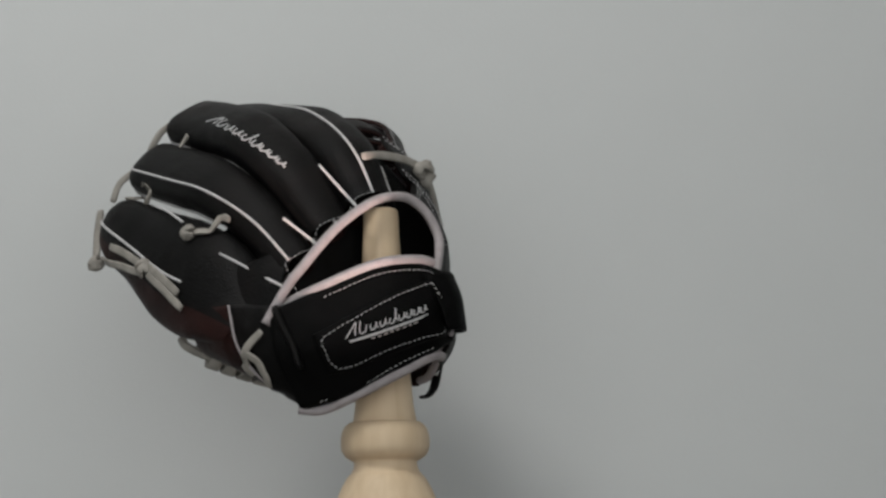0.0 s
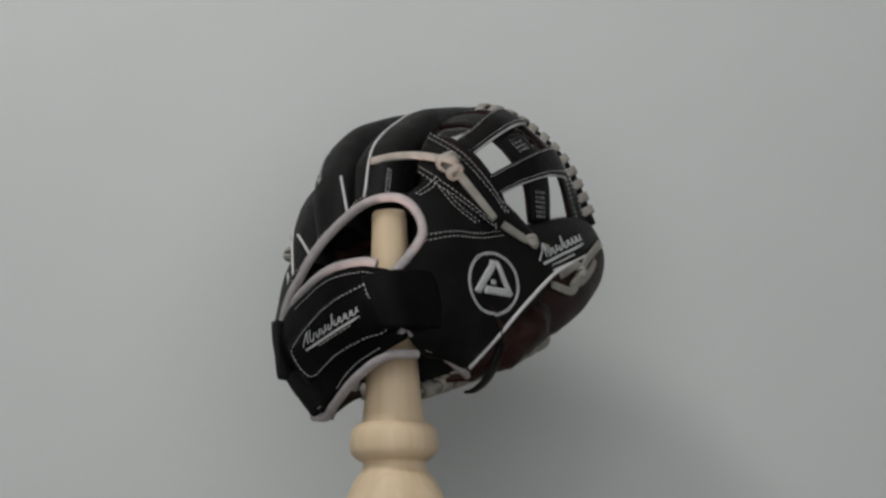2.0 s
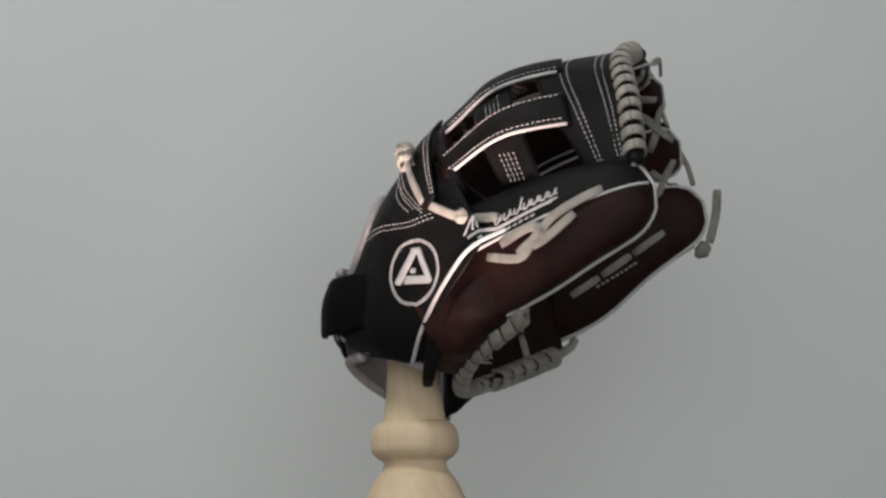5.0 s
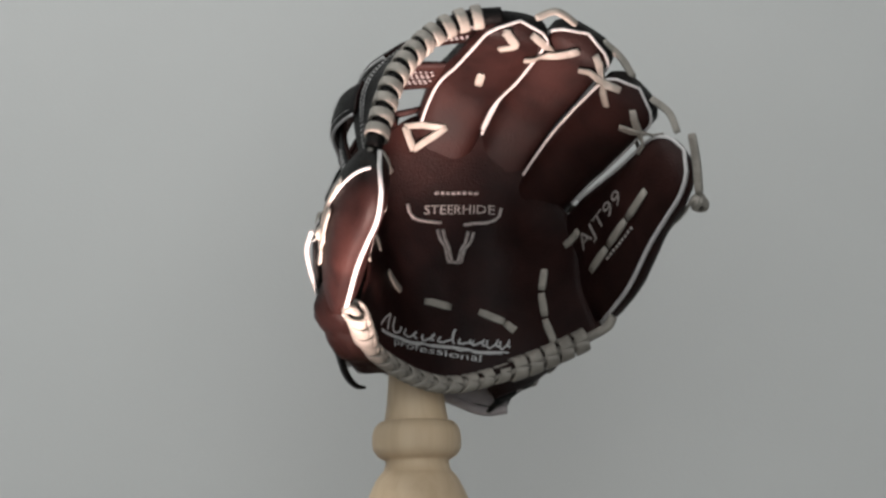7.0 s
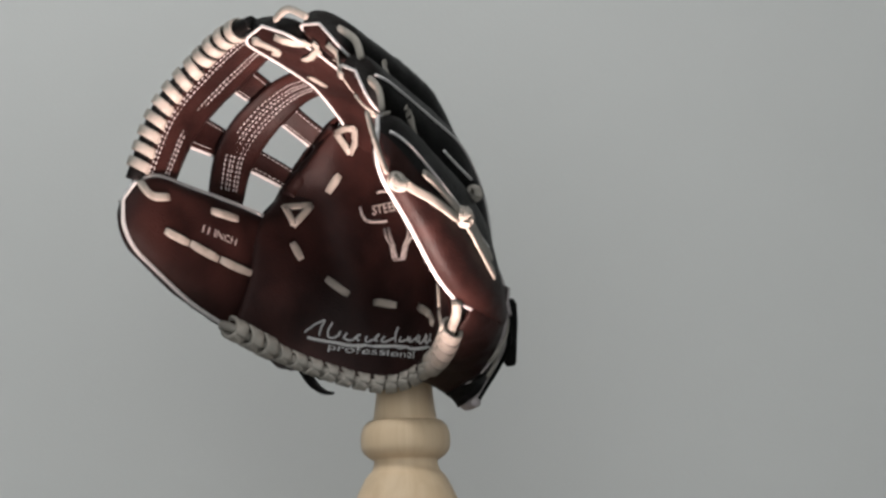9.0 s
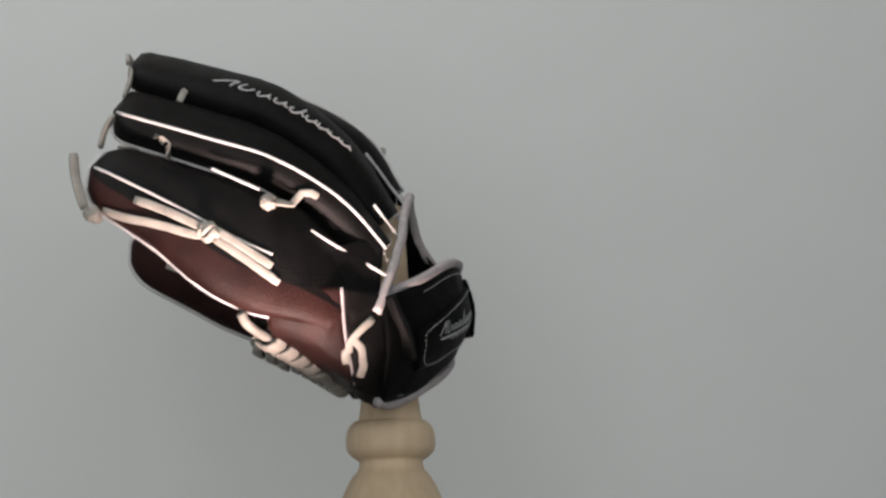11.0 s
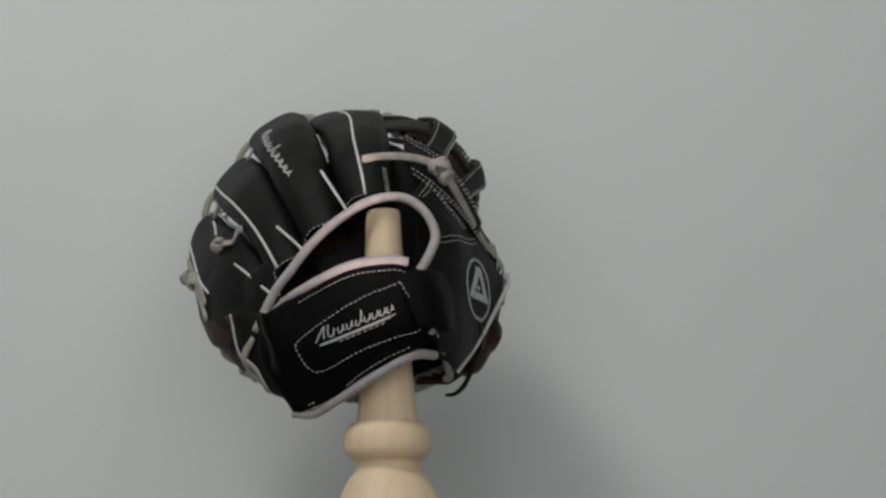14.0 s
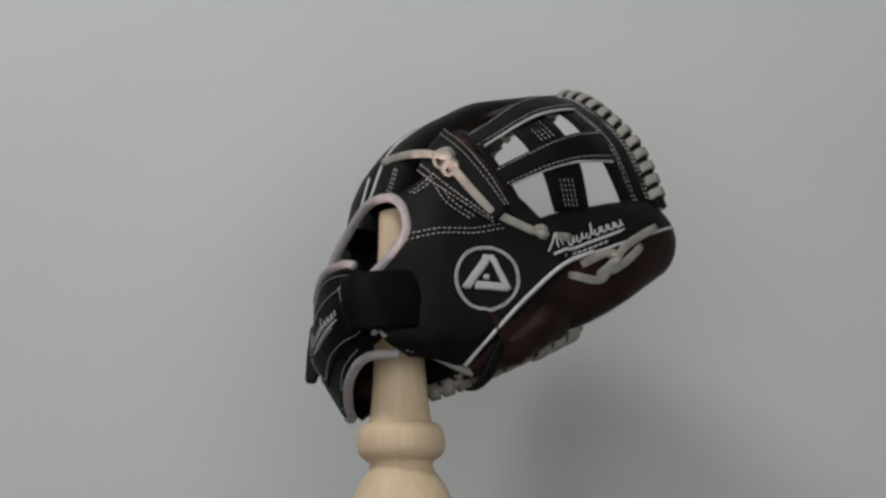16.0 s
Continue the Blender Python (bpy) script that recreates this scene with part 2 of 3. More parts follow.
stand_part("shaft", [(9, 306), (12.5, 304.5), (13.6, 300), (14.2, 283), (16.5, 240), (19, 200), (21.3, 165), (22.8, 150), (24.5, 140), (25.5, 136)], 60)
stand_part("collar", [(24, 140.5), (28, 139.3), (32, 135), (33.8, 129), (34, 123), (33.2, 118), (30.5, 114), (27, 111.5), (25.5, 110.5)], 50, "rounded turned collar of pale wood")
stand_part("neck", [(25, 112), (24.2, 109), (24.4, 106), (26, 102), (29.5, 97)], 16)
stand_part("bulb", [(27, 101), (31, 96), (37, 84), (43, 68), (47, 48), (48, 20), (45, -10), (38, -40), (30, -70), (28, -90), (45, -104), (60, -112), (62, -119.5)], 70, "swelling turned bulb of pale wood")

# ---- the glove ----
glove = tagged(new("baseball_glove"), "black and brown leather baseball glove with grey laces on a post", "baseball glove")
glove.location = (0, 0, EYE_Z + BASE_Z)


def bezel(name, pts, rad, material, parent, k=60, label="", sides=10):
    return part(name, rope([G(p) for p in spline(pts, k)], rad / 1000, sides), material, parent, label)


INDEX = Stall([(20, 11, 306, 20, 21), (26, 35, 347, 24, 19), (30, 85, 382, 26, 13), (38, 130, 396, 27, 12), (43, 194, 411, 26, 11)],
              [(0.9, 0, -0.4), (0.95, 0, -0.3), (1, 0, -0.1)], tip=0.06)
MIDDLE = Stall([(54, 11, 285, 18, 19), (70, 37, 331, 22, 17), (82, 80, 367, 24, 16), (88, 130, 386, 26, 14), (95, 191, 404, 26, 12)],
               [(0.78, 0, -0.62), (0.8, 0, -0.6), (0.85, 0, -0.5)], tip=0.06)
RING = Stall([(80, 13, 257, 17, 18), (96, 42, 297, 20, 16), (111, 85, 327, 23, 16), (120, 130, 344, 25, 14), (131, 195, 364, 24, 12)],
             [(0.68, 0, -0.73), (0.68, 0.1, -0.73), (0.68, 0.1, -0.7)], tip=0.06)
PINKY = Stall([(112, 32, 216, 26, 13), (126, 63, 243, 42, 16), (137, 104, 263.5, 43.5, 18), (147, 148, 288, 33, 16), (159, 206, 318, 24, 12)],
              [(0.5, 0.1, -0.85), (0.25, 0.1, -1), (0.2, 0.12, -1), (0.25, 0.2, -1)], tip=0.11, power=1.0, front=0.8)
THUMB = Stall([(-56, 36, 224, 34, 8), (-64, 82, 246, 44.5, 13), (-71, 125, 261.5, 43.5, 17), (-75, 168, 277.5, 36.5, 17), (-71, 223, 296, 26, 12)],
              [(-0.15, 0.0, -1), (-0.15, 0.1, -1), (-0.1, 0.25, -1)], tip=0.13, power=1.05, front=0.8)
THUMB.frames = [(c, t, u, w if w.dot(R_DIR) < 0 else -w) for c, t, u, w in THUMB.frames]

backs, fronts = {}, {}
for name, st, seam_low, seam_out in (("index_finger", INDEX, -14, -14), ("middle_finger", MIDDLE, -14, -14), ("ring_finger", RING, -14, -14),
                                     ("little_finger", PINKY, -22, 62), ("thumb", THUMB, -16, 95)):
    backs[name] = part(name, st.half(seam_out, 190, 18), BLACK, glove, "padded black leather finger back")
    fronts[name] = part("finger_front", st.half(-170, seam_low), BROWN, backs[name], "dark brown leather palm side of the finger")
    # black disc shuts the stall's mouth, in place of a shaded hollow
    part("cuff_lining", st.cap(0.04), BLACK, backs[name], "black disc across the finger mouth, standing for its dark hollow")
    if seam_out > seam_low:
        part("side_panel", st.half(seam_low, seam_out), BROWN, backs[name], "dark brown leather side panel")

PALM_NET = [
    [(-63, 118, 211), (-36, 73, 186), (21, 43, 167), (80, 55, 179), (130, 93, 202)],
    [(-52, 112, 243), (-18, 48, 236), (25, 36, 222), (72, 42, 222), (119, 89, 234)],
    [(-51, 103, 285), (-27, 46, 282), (30, 36, 260), (75, 42, 265), (116, 91, 262)],
    [(-57, 74, 312), (-24, 42, 318), (35, 40, 298), (70, 46, 298), (112, 82, 285)],
    [(-52, 62, 325), (0, 59, 367), (50, 60.5, 359), (86, 63, 327), (112, 80, 291)]]
palm = part("palm", sheet(PALM_NET, 6, 48, 48, 1, feather=6), (BROWN, BLACK), glove, "dark brown leather palm, creased and worn")

THUMB_NET = [
    [(-6, -6, 311), (-18, 8, 324), (-28, 28, 338), (-50, 62, 325)],
    [(-27, -12, 285), (-43, 5, 288), (-53, 30, 290), (-70, 78, 300)],
    [(-13, -35, 248), (-42, -3, 250), (-62, 37, 250), (-88, 96, 262)],
    [(-24, -38, 206), (-46, -3, 206), (-58, 30, 206), (-74, 64, 222)],
    [(-27, -12, 188), (-38, 4, 185), (-42, 22, 181), (-44, 34, 182)]]
thumb_panel = part("thumb_panel", sheet(THUMB_NET, 4, 36, 40), BLACK, glove, "black leather panel at the base of the thumb")

HEEL_NET = [
    [(104, 3, 226), (125, 25, 229), (138, 52, 229), (143, 80, 233)],
    [(100, 2, 195), (118, 24, 196), (130, 50, 198), (131, 82, 202)],
    [(84, 6, 162), (98, 22, 169), (105, 47, 179), (101, 72, 189)],
    [(66, 12, 146), (68, 24, 154), (58, 36, 164), (46, 46, 170)]]
heel_rows = [spline(r, 31) for r in HEEL_NET]
heel_panel = part("heel_panel", sheet([[r[k] for k in (0, 4, 8, 12)] for r in heel_rows], 4, 20, 30, wrinkle=1.6), BLACK, glove, "black leather panel at the heel of the glove")
heel_front = part("heel_front", sheet([[r[k] for k in (12, 18, 24, 30)] for r in heel_rows], 4, 24, 30, wrinkle=1.0), BROWN, glove, "dark brown leather between the little finger and the heel lacing")
part("piping", rope([G(p + np.array((1.8, -1.0, -0.6))) for p in spline([r[12] for r in heel_rows], 40)], 0.0011, 8), BINDING, heel_front, "pale leather piping")

# gathered leather between the thumb and the heel lacing
GATHER_NET = [
    [(-38, 31, 181), (-53, 46, 203), (-66, 70, 231), (-80, 95, 254)],
    [(-40, 38, 177), (-68, 58, 197), (-82, 80, 215), (-80, 105, 235)],
    [(-36, 46, 175), (-60, 68, 185), (-72, 94, 201), (-74, 118, 221)],
    [(0, 52, 172), (-20, 62, 179), (-42, 80, 190), (-63, 117, 211)]]
part("gathered_leather", sheet(GATHER_NET, 4, 34, 24, wrinkle=2.6, pillow=1.5), BROWN, glove, "gathered brown leather where the thumb meets the heel")

# linings that close the cuff inside, on the little-finger side and towards the thumb
GUSSET_NET = [
    [(88, 2, 266), (103, 16, 266), (118, 38, 258)],
    [(97, 4, 242), (111, 20, 242), (125, 42, 238)],
    [(100, 5, 212), (115, 22, 212), (127, 44, 212)]]
part("side_gusset", sheet(GUSSET_NET, 3, 20, 20), BLACK, glove, "black leather gusset beside the little finger")
LINING_NET = [
    [(-14, 34, 322), (-32, 35, 324), (-46, 38, 326)],
    [(-14, 36, 285), (-38, 40, 285), (-57, 42, 285)],
    [(-6, 38, 242), (-40, 42, 242), (-63, 42, 242)]]
part("cuff_lining", sheet(LINING_NET, 3, 20, 20), BLACK, glove, "black leather lining inside the cuff")

STRAP_NET = [
    [(107, 4, 222), (80, -20, 235), (40, -40, 252), (8, -46, 256), (-14, -42, 252)],
    [(105, 0, 188), (76, -24, 198), (38, -44, 212), (4, -51, 222), (-22, -44, 226)],
    [(80, 8, 148), (52, -14, 158), (20, -34, 176), (-8, -40, 190), (-27, -36, 200)]]
strap = part("wrist_strap", sheet(STRAP_NET, 5, 44, 24, 1, out=(0, -1, 0)), (STRAP_BLACK, BINDING), glove, "wide black leather wrist strap")
bezel("strap_binding", [(96, 4, 227), (78, -21, 238), (40, -41, 255), (8, -47, 259), (-6, -46, 257)], 3.6, BINDING, strap, 50, "pale grey leather binding")
bezel("strap_binding", [(82, 10, 149), (66, 2, 148), (50, -13, 156), (20, -33, 173), (-8, -38, 187), (-26, -20, 189)], 3.8, BINDING, strap, 50, "pale grey leather binding")
bezel("tab_binding", [(-22, -42, 206), (-30, -20, 198), (-36, 6, 188), (-40, 30, 178), (-38, 40, 176)], 3.2, BINDING, thumb_panel, 40, "pale grey leather binding")

# ---- web between thumb and index finger ----
WEB_NET = [
    [(-60, 72, 303), (-54, 58, 327), (-41, 50, 348), (-22, 50, 364), (2, 58, 370)],
    [(-68, 142, 303), (-72, 127, 351), (-53, 117, 379), (-25, 111, 396), (14, 120, 397)],
    [(-72, 211, 312), (-54, 202, 362), (-26, 190, 395), (2, 188, 411), (29, 190, 415)]]
WEB = np.array([spline([spline(r, 41)[i] for r in WEB_NET], 41) for i in range(41)])   # by s, then q


def web_at(s, q):
    x, y = min(max(s, 0), 1) * 40, min(max(q, 0), 1) * 40
    i, j = min(int(x), 39), min(int(y), 39)
    f, g = x - i, y - j
    return (WEB[i][j] * (1 - f) + WEB[i + 1][j] * f) * (1 - g) + (WEB[i][j + 1] * (1 - f) + WEB[i + 1][j + 1] * f) * g


web = part("web", sheet([[web_at(s / 4, q) for s in range(5)] for q in (0.0, 0.02, 0.045)], 4, 30, 6, 1), (BROWN, BLACK), glove, "open leather web of crossed bands")
WEB_OUT = np.array((-0.5, -0.3, 0.8))


def web_off(s, q, off):
    """A point of the web's surface, moved off it by off mm, away from the palm."""
    e1 = web_at(min(s + 0.03, 1), q) - web_at(max(s - 0.03, 0), q)
    e2 = web_at(s, min(q + 0.03, 1)) - web_at(s, max(q - 0.03, 0))
    n = np.cross(e1, e2)
    n = n / np.linalg.norm(n)
    return web_at(s, q) + n * (off if n.dot(WEB_OUT) > 0 else -off)


def web_band(name, rows, thick=4.5, nu=34, nv=12, slots=(BROWN, BLACK)):
    """A band of the web from rows of (s, q, off)."""
    net = [[web_off(*c) for c in row] for row in rows]
    return part(name, sheet(net, thick, nu, nv, 1, 0.5, out=(0.4, 0.5, -0.8)), slots, web)


OUTER_EDGE = ((0.0, 0.74), (0.2, 0.66), (0.4, 0.61), (0.6, 0.60), (0.8, 0.65), (1.0, 0.72))
outer_band = web_band("outer_band", [[(s, q + (0.985 - q) * k, 0) for s, q in OUTER_EDGE] for k in (0, 0.5, 1)])
inner_band = web_band("inner_band", [[(s, q + 0.03 * abs(s - 0.5), -0.5) for s in (0, 0.2, 0.4, 0.6, 0.8, 1)] for q in (0.235, 0.35, 0.465)])
CROSS = (((0.17, 0.32), (0.20, 0.33), (0.21, 0.335), (0.20, 0.335), (0.19, 0.33)), ((0.53, 0.71), (0.54, 0.69), (0.54, 0.69), (0.53, 0.69), (0.52, 0.69)))
cross_bands = [web_band("cross_band", [[(a + (b - a) * k, q, off) for (a, b), q, off in zip(edges, (0.0, 0.18, 0.36, 0.54, 0.72), (0, 2.5, 5.5, 4.5, 4))]
                                       for k in (0, 0.5, 1)], 4.0) for edges in CROSS]
part("base_roll", rope([G(web_off(0.10 + 0.74 * i / 40, 0.0, -6 + 1.2 * math.sin(i * 0.5))) for i in range(41)], lambda q: 0.0058 + 0.0008 * math.sin(9 * q), 12), BROWN, web, "rolled brown leather edge at the foot of the web")
FLAP = [[(-12, 12, 334), (-9, 26, 354), (-8, 42, 370)], [(-26, 14, 324), (-32, 27, 338), (-35, 42, 352)], [(-46, 24, 308), (-52, 37, 315), (-55, 48, 328)], [(-64, 46, 288), (-67, 50, 294), (-69, 56, 302)]]
web_foot = part("web_foot", sheet(FLAP, 3.5, 24, 30), BLACK, web, "stitched black leather flap at the foot of the web")
RIM = [G(web_at(i / 60, 1.0)) for i in range(61)]
rim = part("web_rim", rope(RIM, 0.0062, 12), BLACK, web, "rolled black leather rim wrapped with lace")
wraps = even(RIM, 0.0118)
for i, p in enumerate(wraps[1:-1]):
    t = (wraps[i + 2] - wraps[i]).normalized()
    u = t.orthogonal().normalized()
    v = t.cross(u)
    ring = [p + (u * math.cos(a) + v * math.sin(a)) * 0.0078 + t * (0.0012 * math.sin(a + 1)) for a in [2 * math.pi * k / 20 for k in range(21)]]
    part("lace_wrap", rope(ring, 0.0038, 8, 0.32, t), LACE, rim)

bezel("cuff_binding", [(110, 6, 212), (96, -3, 240), (82, -7, 258), (70, -10, 273), (56, -10, 287), (39, -11, 300), (23, -12, 309), (6, -11, 313),
                       (-9, -9, 311), (-22, -10, 300), (-29, -14, 282), (-22, -25, 263), (-12, -37, 247)], 3.7, BINDING, glove, 90, "pale grey leather binding")

# ---- seams, laces, stitching and marks laid on the leather ----
from mathutils.bvhtree import BVHTree


def skin_of(obs):
    verts, faces = [], []
    for ob in obs:
        k = len(verts)
        verts += [v.co.copy() for v in ob.data.vertices]
        faces += [[k + i for i in p.vertices] for p in ob.data.polygons]
    return BVHTree.FromPolygons(verts, faces)


SKIN = skin_of([o for o in glove.children_recursive if o.type == "MESH" and o.name.split(".")[0] in
                ("index_finger", "middle_finger", "ring_finger", "little_finger", "thumb", "finger_front", "side_panel", "palm",
                 "thumb_panel", "heel_panel", "heel_front", "gathered_leather", "wrist_strap")])
FRONT, BACK, OUTER, SIDE = (0, 1, 0), (0.3, -0.8, 0.5), (-1, -0.2, 0), (0.9, -0.1, -0.2)


def laid(p, hint, lift=0.5):
    """The point of the leather nearest to p (metres), lifted off it by lift mm, and the leather's normal there."""
    loc, nor, _, _ = SKIN.find_nearest(p)
    if nor.dot(Gd(hint)) < 0:
        nor = -nor
    return loc + nor * (lift / 1000), nor


def strip_mesh(pts, half, hint, lift=0.6, flat=0.3, snap=True, k=None, bm=None, sides=8, taper=True, push=0.004):
    """A flat thong along millimetre points, laid on the leather."""
    k = k or max(3, 5 * (len(pts) - 1))
    path, side = [], []
    for p in (spline(pts, k) if len(pts) > 1 else pts):
        q, nor = laid(G(p) + Gd(hint) * push, hint, lift)
        path.append(q if snap else G(p))
        side.append(nor)
    dirs = []
    for i in range(k):
        t = (path[min(i + 1, k - 1)] - path[max(i - 1, 0)]).normalized()
        dirs.append(t.cross(side[i]))
    return rope(path, half / 1000, sides, flat, dirs, bm, taper)


def strip(name, pts, half, material, parent, hint, label="", **kw):
    return part(name, strip_mesh(pts, half, hint, **kw), material, parent, label)


def thong(pts, parent=None, hint=FRONT, half=3.1, **kw):
    return strip("lace", pts, half, LACE, parent or glove, hint, lift=kw.pop("lift", 0.9), flat=0.34, push=0.009 if hint is FRONT else 0.003, **kw)


def knot(c, size, parent, seed=1):
    """A tied lace: two crossing loops and a wrapped middle."""
    rnd = random.Random(seed)
    bm = bmesh.new()
    o = G(c)
    for j in range(3):
        ax = Vector((rnd.uniform(-1, 1), rnd.uniform(-1, 1), rnd.uniform(-1, 1))).normalized()
        u = ax.orthogonal().normalized()
        v = ax.cross(u)
        ring = [o + (u * math.cos(a) + v * math.sin(a) * 0.75) * (size / 1000) + ax * (0.0015 * math.sin(2 * a)) for a in
                [2 * math.pi * k / 18 for k in range(19)]]
        rope(ring, 0.0028, 8, 0.55, ax, bm)
    return part("knot", bm, LACE, parent)


def stitches(paths, parent, label="", dash=0.0026, gap=0.0016, rad=0.00042, material=None):
    for pts in paths:
        bm = bmesh.new()
        fine = even(pts, 0.0002)
        n, m = int(dash / 0.0002), int((dash + gap) / 0.0002)
        for i in range(0, len(fine) - n, m):
            rope([fine[i], fine[i + n // 2], fine[i + n]], rad, 5, 1.0, None, bm, True)
        part("stitching", bm, material or THREAD, parent, label)


def on_leather(pts, hint, lift=0.4, k=40):
    return [laid(G(p) + Gd(hint) * 0.003, hint, lift)[0] for p in spline(pts, k)]


# piping round the finger fronts and along their backs
def loop_piping(st, ob, q_low, q_high, a_low, a_high, rad=0.0011):
    low = [st.at(q_low + (1 - q_low) * i / 40, a_low, 0.0006) for i in range(41)]
    high = [st.at(q_high + (1 - q_high) * i / 40, a_high, 0.0006) for i in range(41)]
    part("piping", rope(low + high[::-1][1:], rad, 8), WELT, ob, "pale leather piping")


loop_piping(INDEX, backs["index_finger"], 0.36, 0.40, -136, -26)
loop_piping(MIDDLE, backs["middle_finger"], 0.36, 0.42, -154, -26)
loop_piping(RING, backs["ring_finger"], 0.38, 0.42, -154, -22)
loop_piping(PINKY, backs["little_finger"], 0.50, 0.24, -164, -22, 0.0016)
loop_piping(THUMB, backs["thumb"], 0.34, 0.24, 190, -16, 0.0017)
for name, st, ang, q0, q1 in (("index_finger", INDEX, 90, 0.0, 0.8), ("ring_finger", RING, lambda q: 58 + 26 * max(0.0, 0.6 - q), 0.0, 0.985),
                              ("little_finger", PINKY, 84, 0.36, 0.985), ("thumb", THUMB, 95, 0.10, 0.99)):
    part("piping", st.seam(ang, q0, q1, 0.0011, grow=0.0006), WELT, backs[name], "pale leather piping")
for pts in ([(37, -11, 300), (45, 0, 315), (52, 9, 328), (58, 17, 339)], [(53, -7, 288), (63, 2, 301), (72, 11, 313)], [(72, -8, 272), (82, 0, 283), (93, 8, 294)],
            [(97, -3, 239), (108, 18, 251), (118, 36, 262), (127, 51, 271)], [(143, 86, 300), (144, 103, 308), (146, 120, 316)]):
    bezel("piping", pts, 1.1, WELT, glove, 24, "pale leather piping", 8)
bezel("piping", [(-46, 27, 180), (-63, 41, 203), (-79, 63, 231), (-92, 89, 256), (-95, 118, 268)], 1.6, WELT, thumb_panel, 40, "pale leather piping", 8)

# laces threaded through the palm
for pts in ([(-39, 69, 275), (-33, 65, 262)], [(-24, 48, 248), (-8, 40, 236)], [(10, 37, 229), (31, 33, 224)], [(52, 34, 221), (71, 37, 212)],
            [(72, 37, 211), (84, 43, 199), (93, 49, 186)], [(-26, 43, 315), (-15, 45, 326)], [(105, 77, 266), (109, 91, 275)],
            [(97, 60, 250), (96, 56, 234)], [(96, 56, 232), (97, 58, 214)], [(97, 58, 212), (102, 62, 194)],
            [(117, 96, 243), (124, 118, 258)], [(124, 120, 259), (131, 143, 275)], [(131, 145, 276), (138, 169, 293)],
            [(-58, 183, 275), (-56, 160, 268)], [(-56, 158, 268), (-52, 132, 258)], [(-52, 130, 258), (-47, 104, 250)],
            [(-52, 139, 295), (-48, 114, 291)], [(-66, 204, 316), (-62, 197, 300), (-58, 180, 300)], [(31, 124, 385), (33, 108, 379)]):
    thong(pts)
for tri in ([(-7, 57, 356), (19, 67, 351), (0, 50, 340)], [(-48, 68, 304), (-34, 50, 307), (-41, 66, 288)]):
    for a, b in ((0, 1), (1, 2), (2, 0)):
        thong([tri[a], tri[b]], half=2.8, lift=1.2 + 0.5 * a)
# crossed laces at the finger tips
thong([(30, 186, 401), (42, 172, 395), (33, 162, 393)], half=3.4)
for pts, lf in (([(52, 184, 401), (72, 164, 394)], 1.0), ([(54, 154, 392), (68, 158, 389), (87, 180, 390)], 2.2), ([(92, 164, 381), (117, 182, 363)], 2.2),
                ([(99, 184, 387), (114, 165, 356)], 1.0), ([(124, 163, 342), (151, 177, 332)], 2.2), ([(126, 182, 349), (140, 162, 320)], 1.0)):
    thong(pts, lift=lf)
for pts in ([(54, 194, 413), (69, 196, 418), (85, 193, 410)], [(107, 186, 400), (121, 184, 389), (129, 187, 374)], [(140, 192, 358), (152, 196, 347), (157, 199, 332)]):
    part("lace", rope([G(p) for p in spline(pts, 16)], 0.0027, 8, 0.55, None, None, True), LACE, glove, "loop of grey rawhide lace")
thong([(150, 163, 339), (147, 152, 326)], hint=BACK, half=3.0)
thong([(117, 146, 379), (119, 150, 374)], hint=BACK, half=2.6)

# knotted laces on the little finger
pinky = backs["little_finger"]
part("lace", rope([G(p) for p in spline([(160, 218, 328), (164, 215, 308), (168, 208, 286)], 14)], 0.0036, 8, 0.4, Gd((0.4, 0.9, 0)), None, True), LACE, pinky)
knot((171, 201, 281), 6.0, pinky, 3)
for pts in ([(171, 199, 280), (168, 160, 274), (160, 126, 265)], [(168, 172, 292), (166, 148, 283), (160, 122, 270)],
            [(160, 118, 265), (156, 95, 249), (150, 71, 231)], [(159, 116, 270), (155, 94, 256), (150, 76, 243)]):
    thong(pts, pinky, SIDE, 3.2, lift=2.0)
knot((161, 120, 267), 7.0, pinky, 5)
knot((141, 80, 291), 5.0, pinky, 8)
thong([(140, 78, 291), (133, 60, 294), (128, 46, 294)], pinky, BACK, 2.8, lift=2.5)
for pts in ([(112, 10, 208), (120, 22, 194), (119, 28, 182), (112, 30, 172)], [(121, 26, 193), (113, 18, 184), (109, 18, 172), (102, 22, 164)]):
    thong(pts, heel_panel, (0.5, -0.8, -0.2), 3.0, lift=1.6)

# knotted lace at the back of the web, and on the thumb
for pts, hw in (([(26, 6, 346), (6, 12, 349), (-14, 15, 348), (-32, 20, 344)], 3.2), ([(-36, 20, 342), (-50, 30, 320), (-63, 44, 297)], 3.4),
                ([(-34, 24, 338), (-46, 36, 318), (-55, 46, 303)], 2.8), ([(-64, 48, 296), (-72, 66, 287), (-77, 82, 281), (-80, 108, 280)], 3.4)):
    part("lace", rope([G(p) for p in spline(pts, 20)], hw / 1000, 8, 0.45, Gd((0, 0, 1)), None, True), LACE, thumb_panel)
knot((-35, 20, 342), 8.0, thumb_panel, 11)
knot((-40, 22, 334), 6.0, thumb_panel, 14)
knot((-76, 80, 282), 6.0, thumb_panel, 17)
thumb_ob = backs["thumb"]
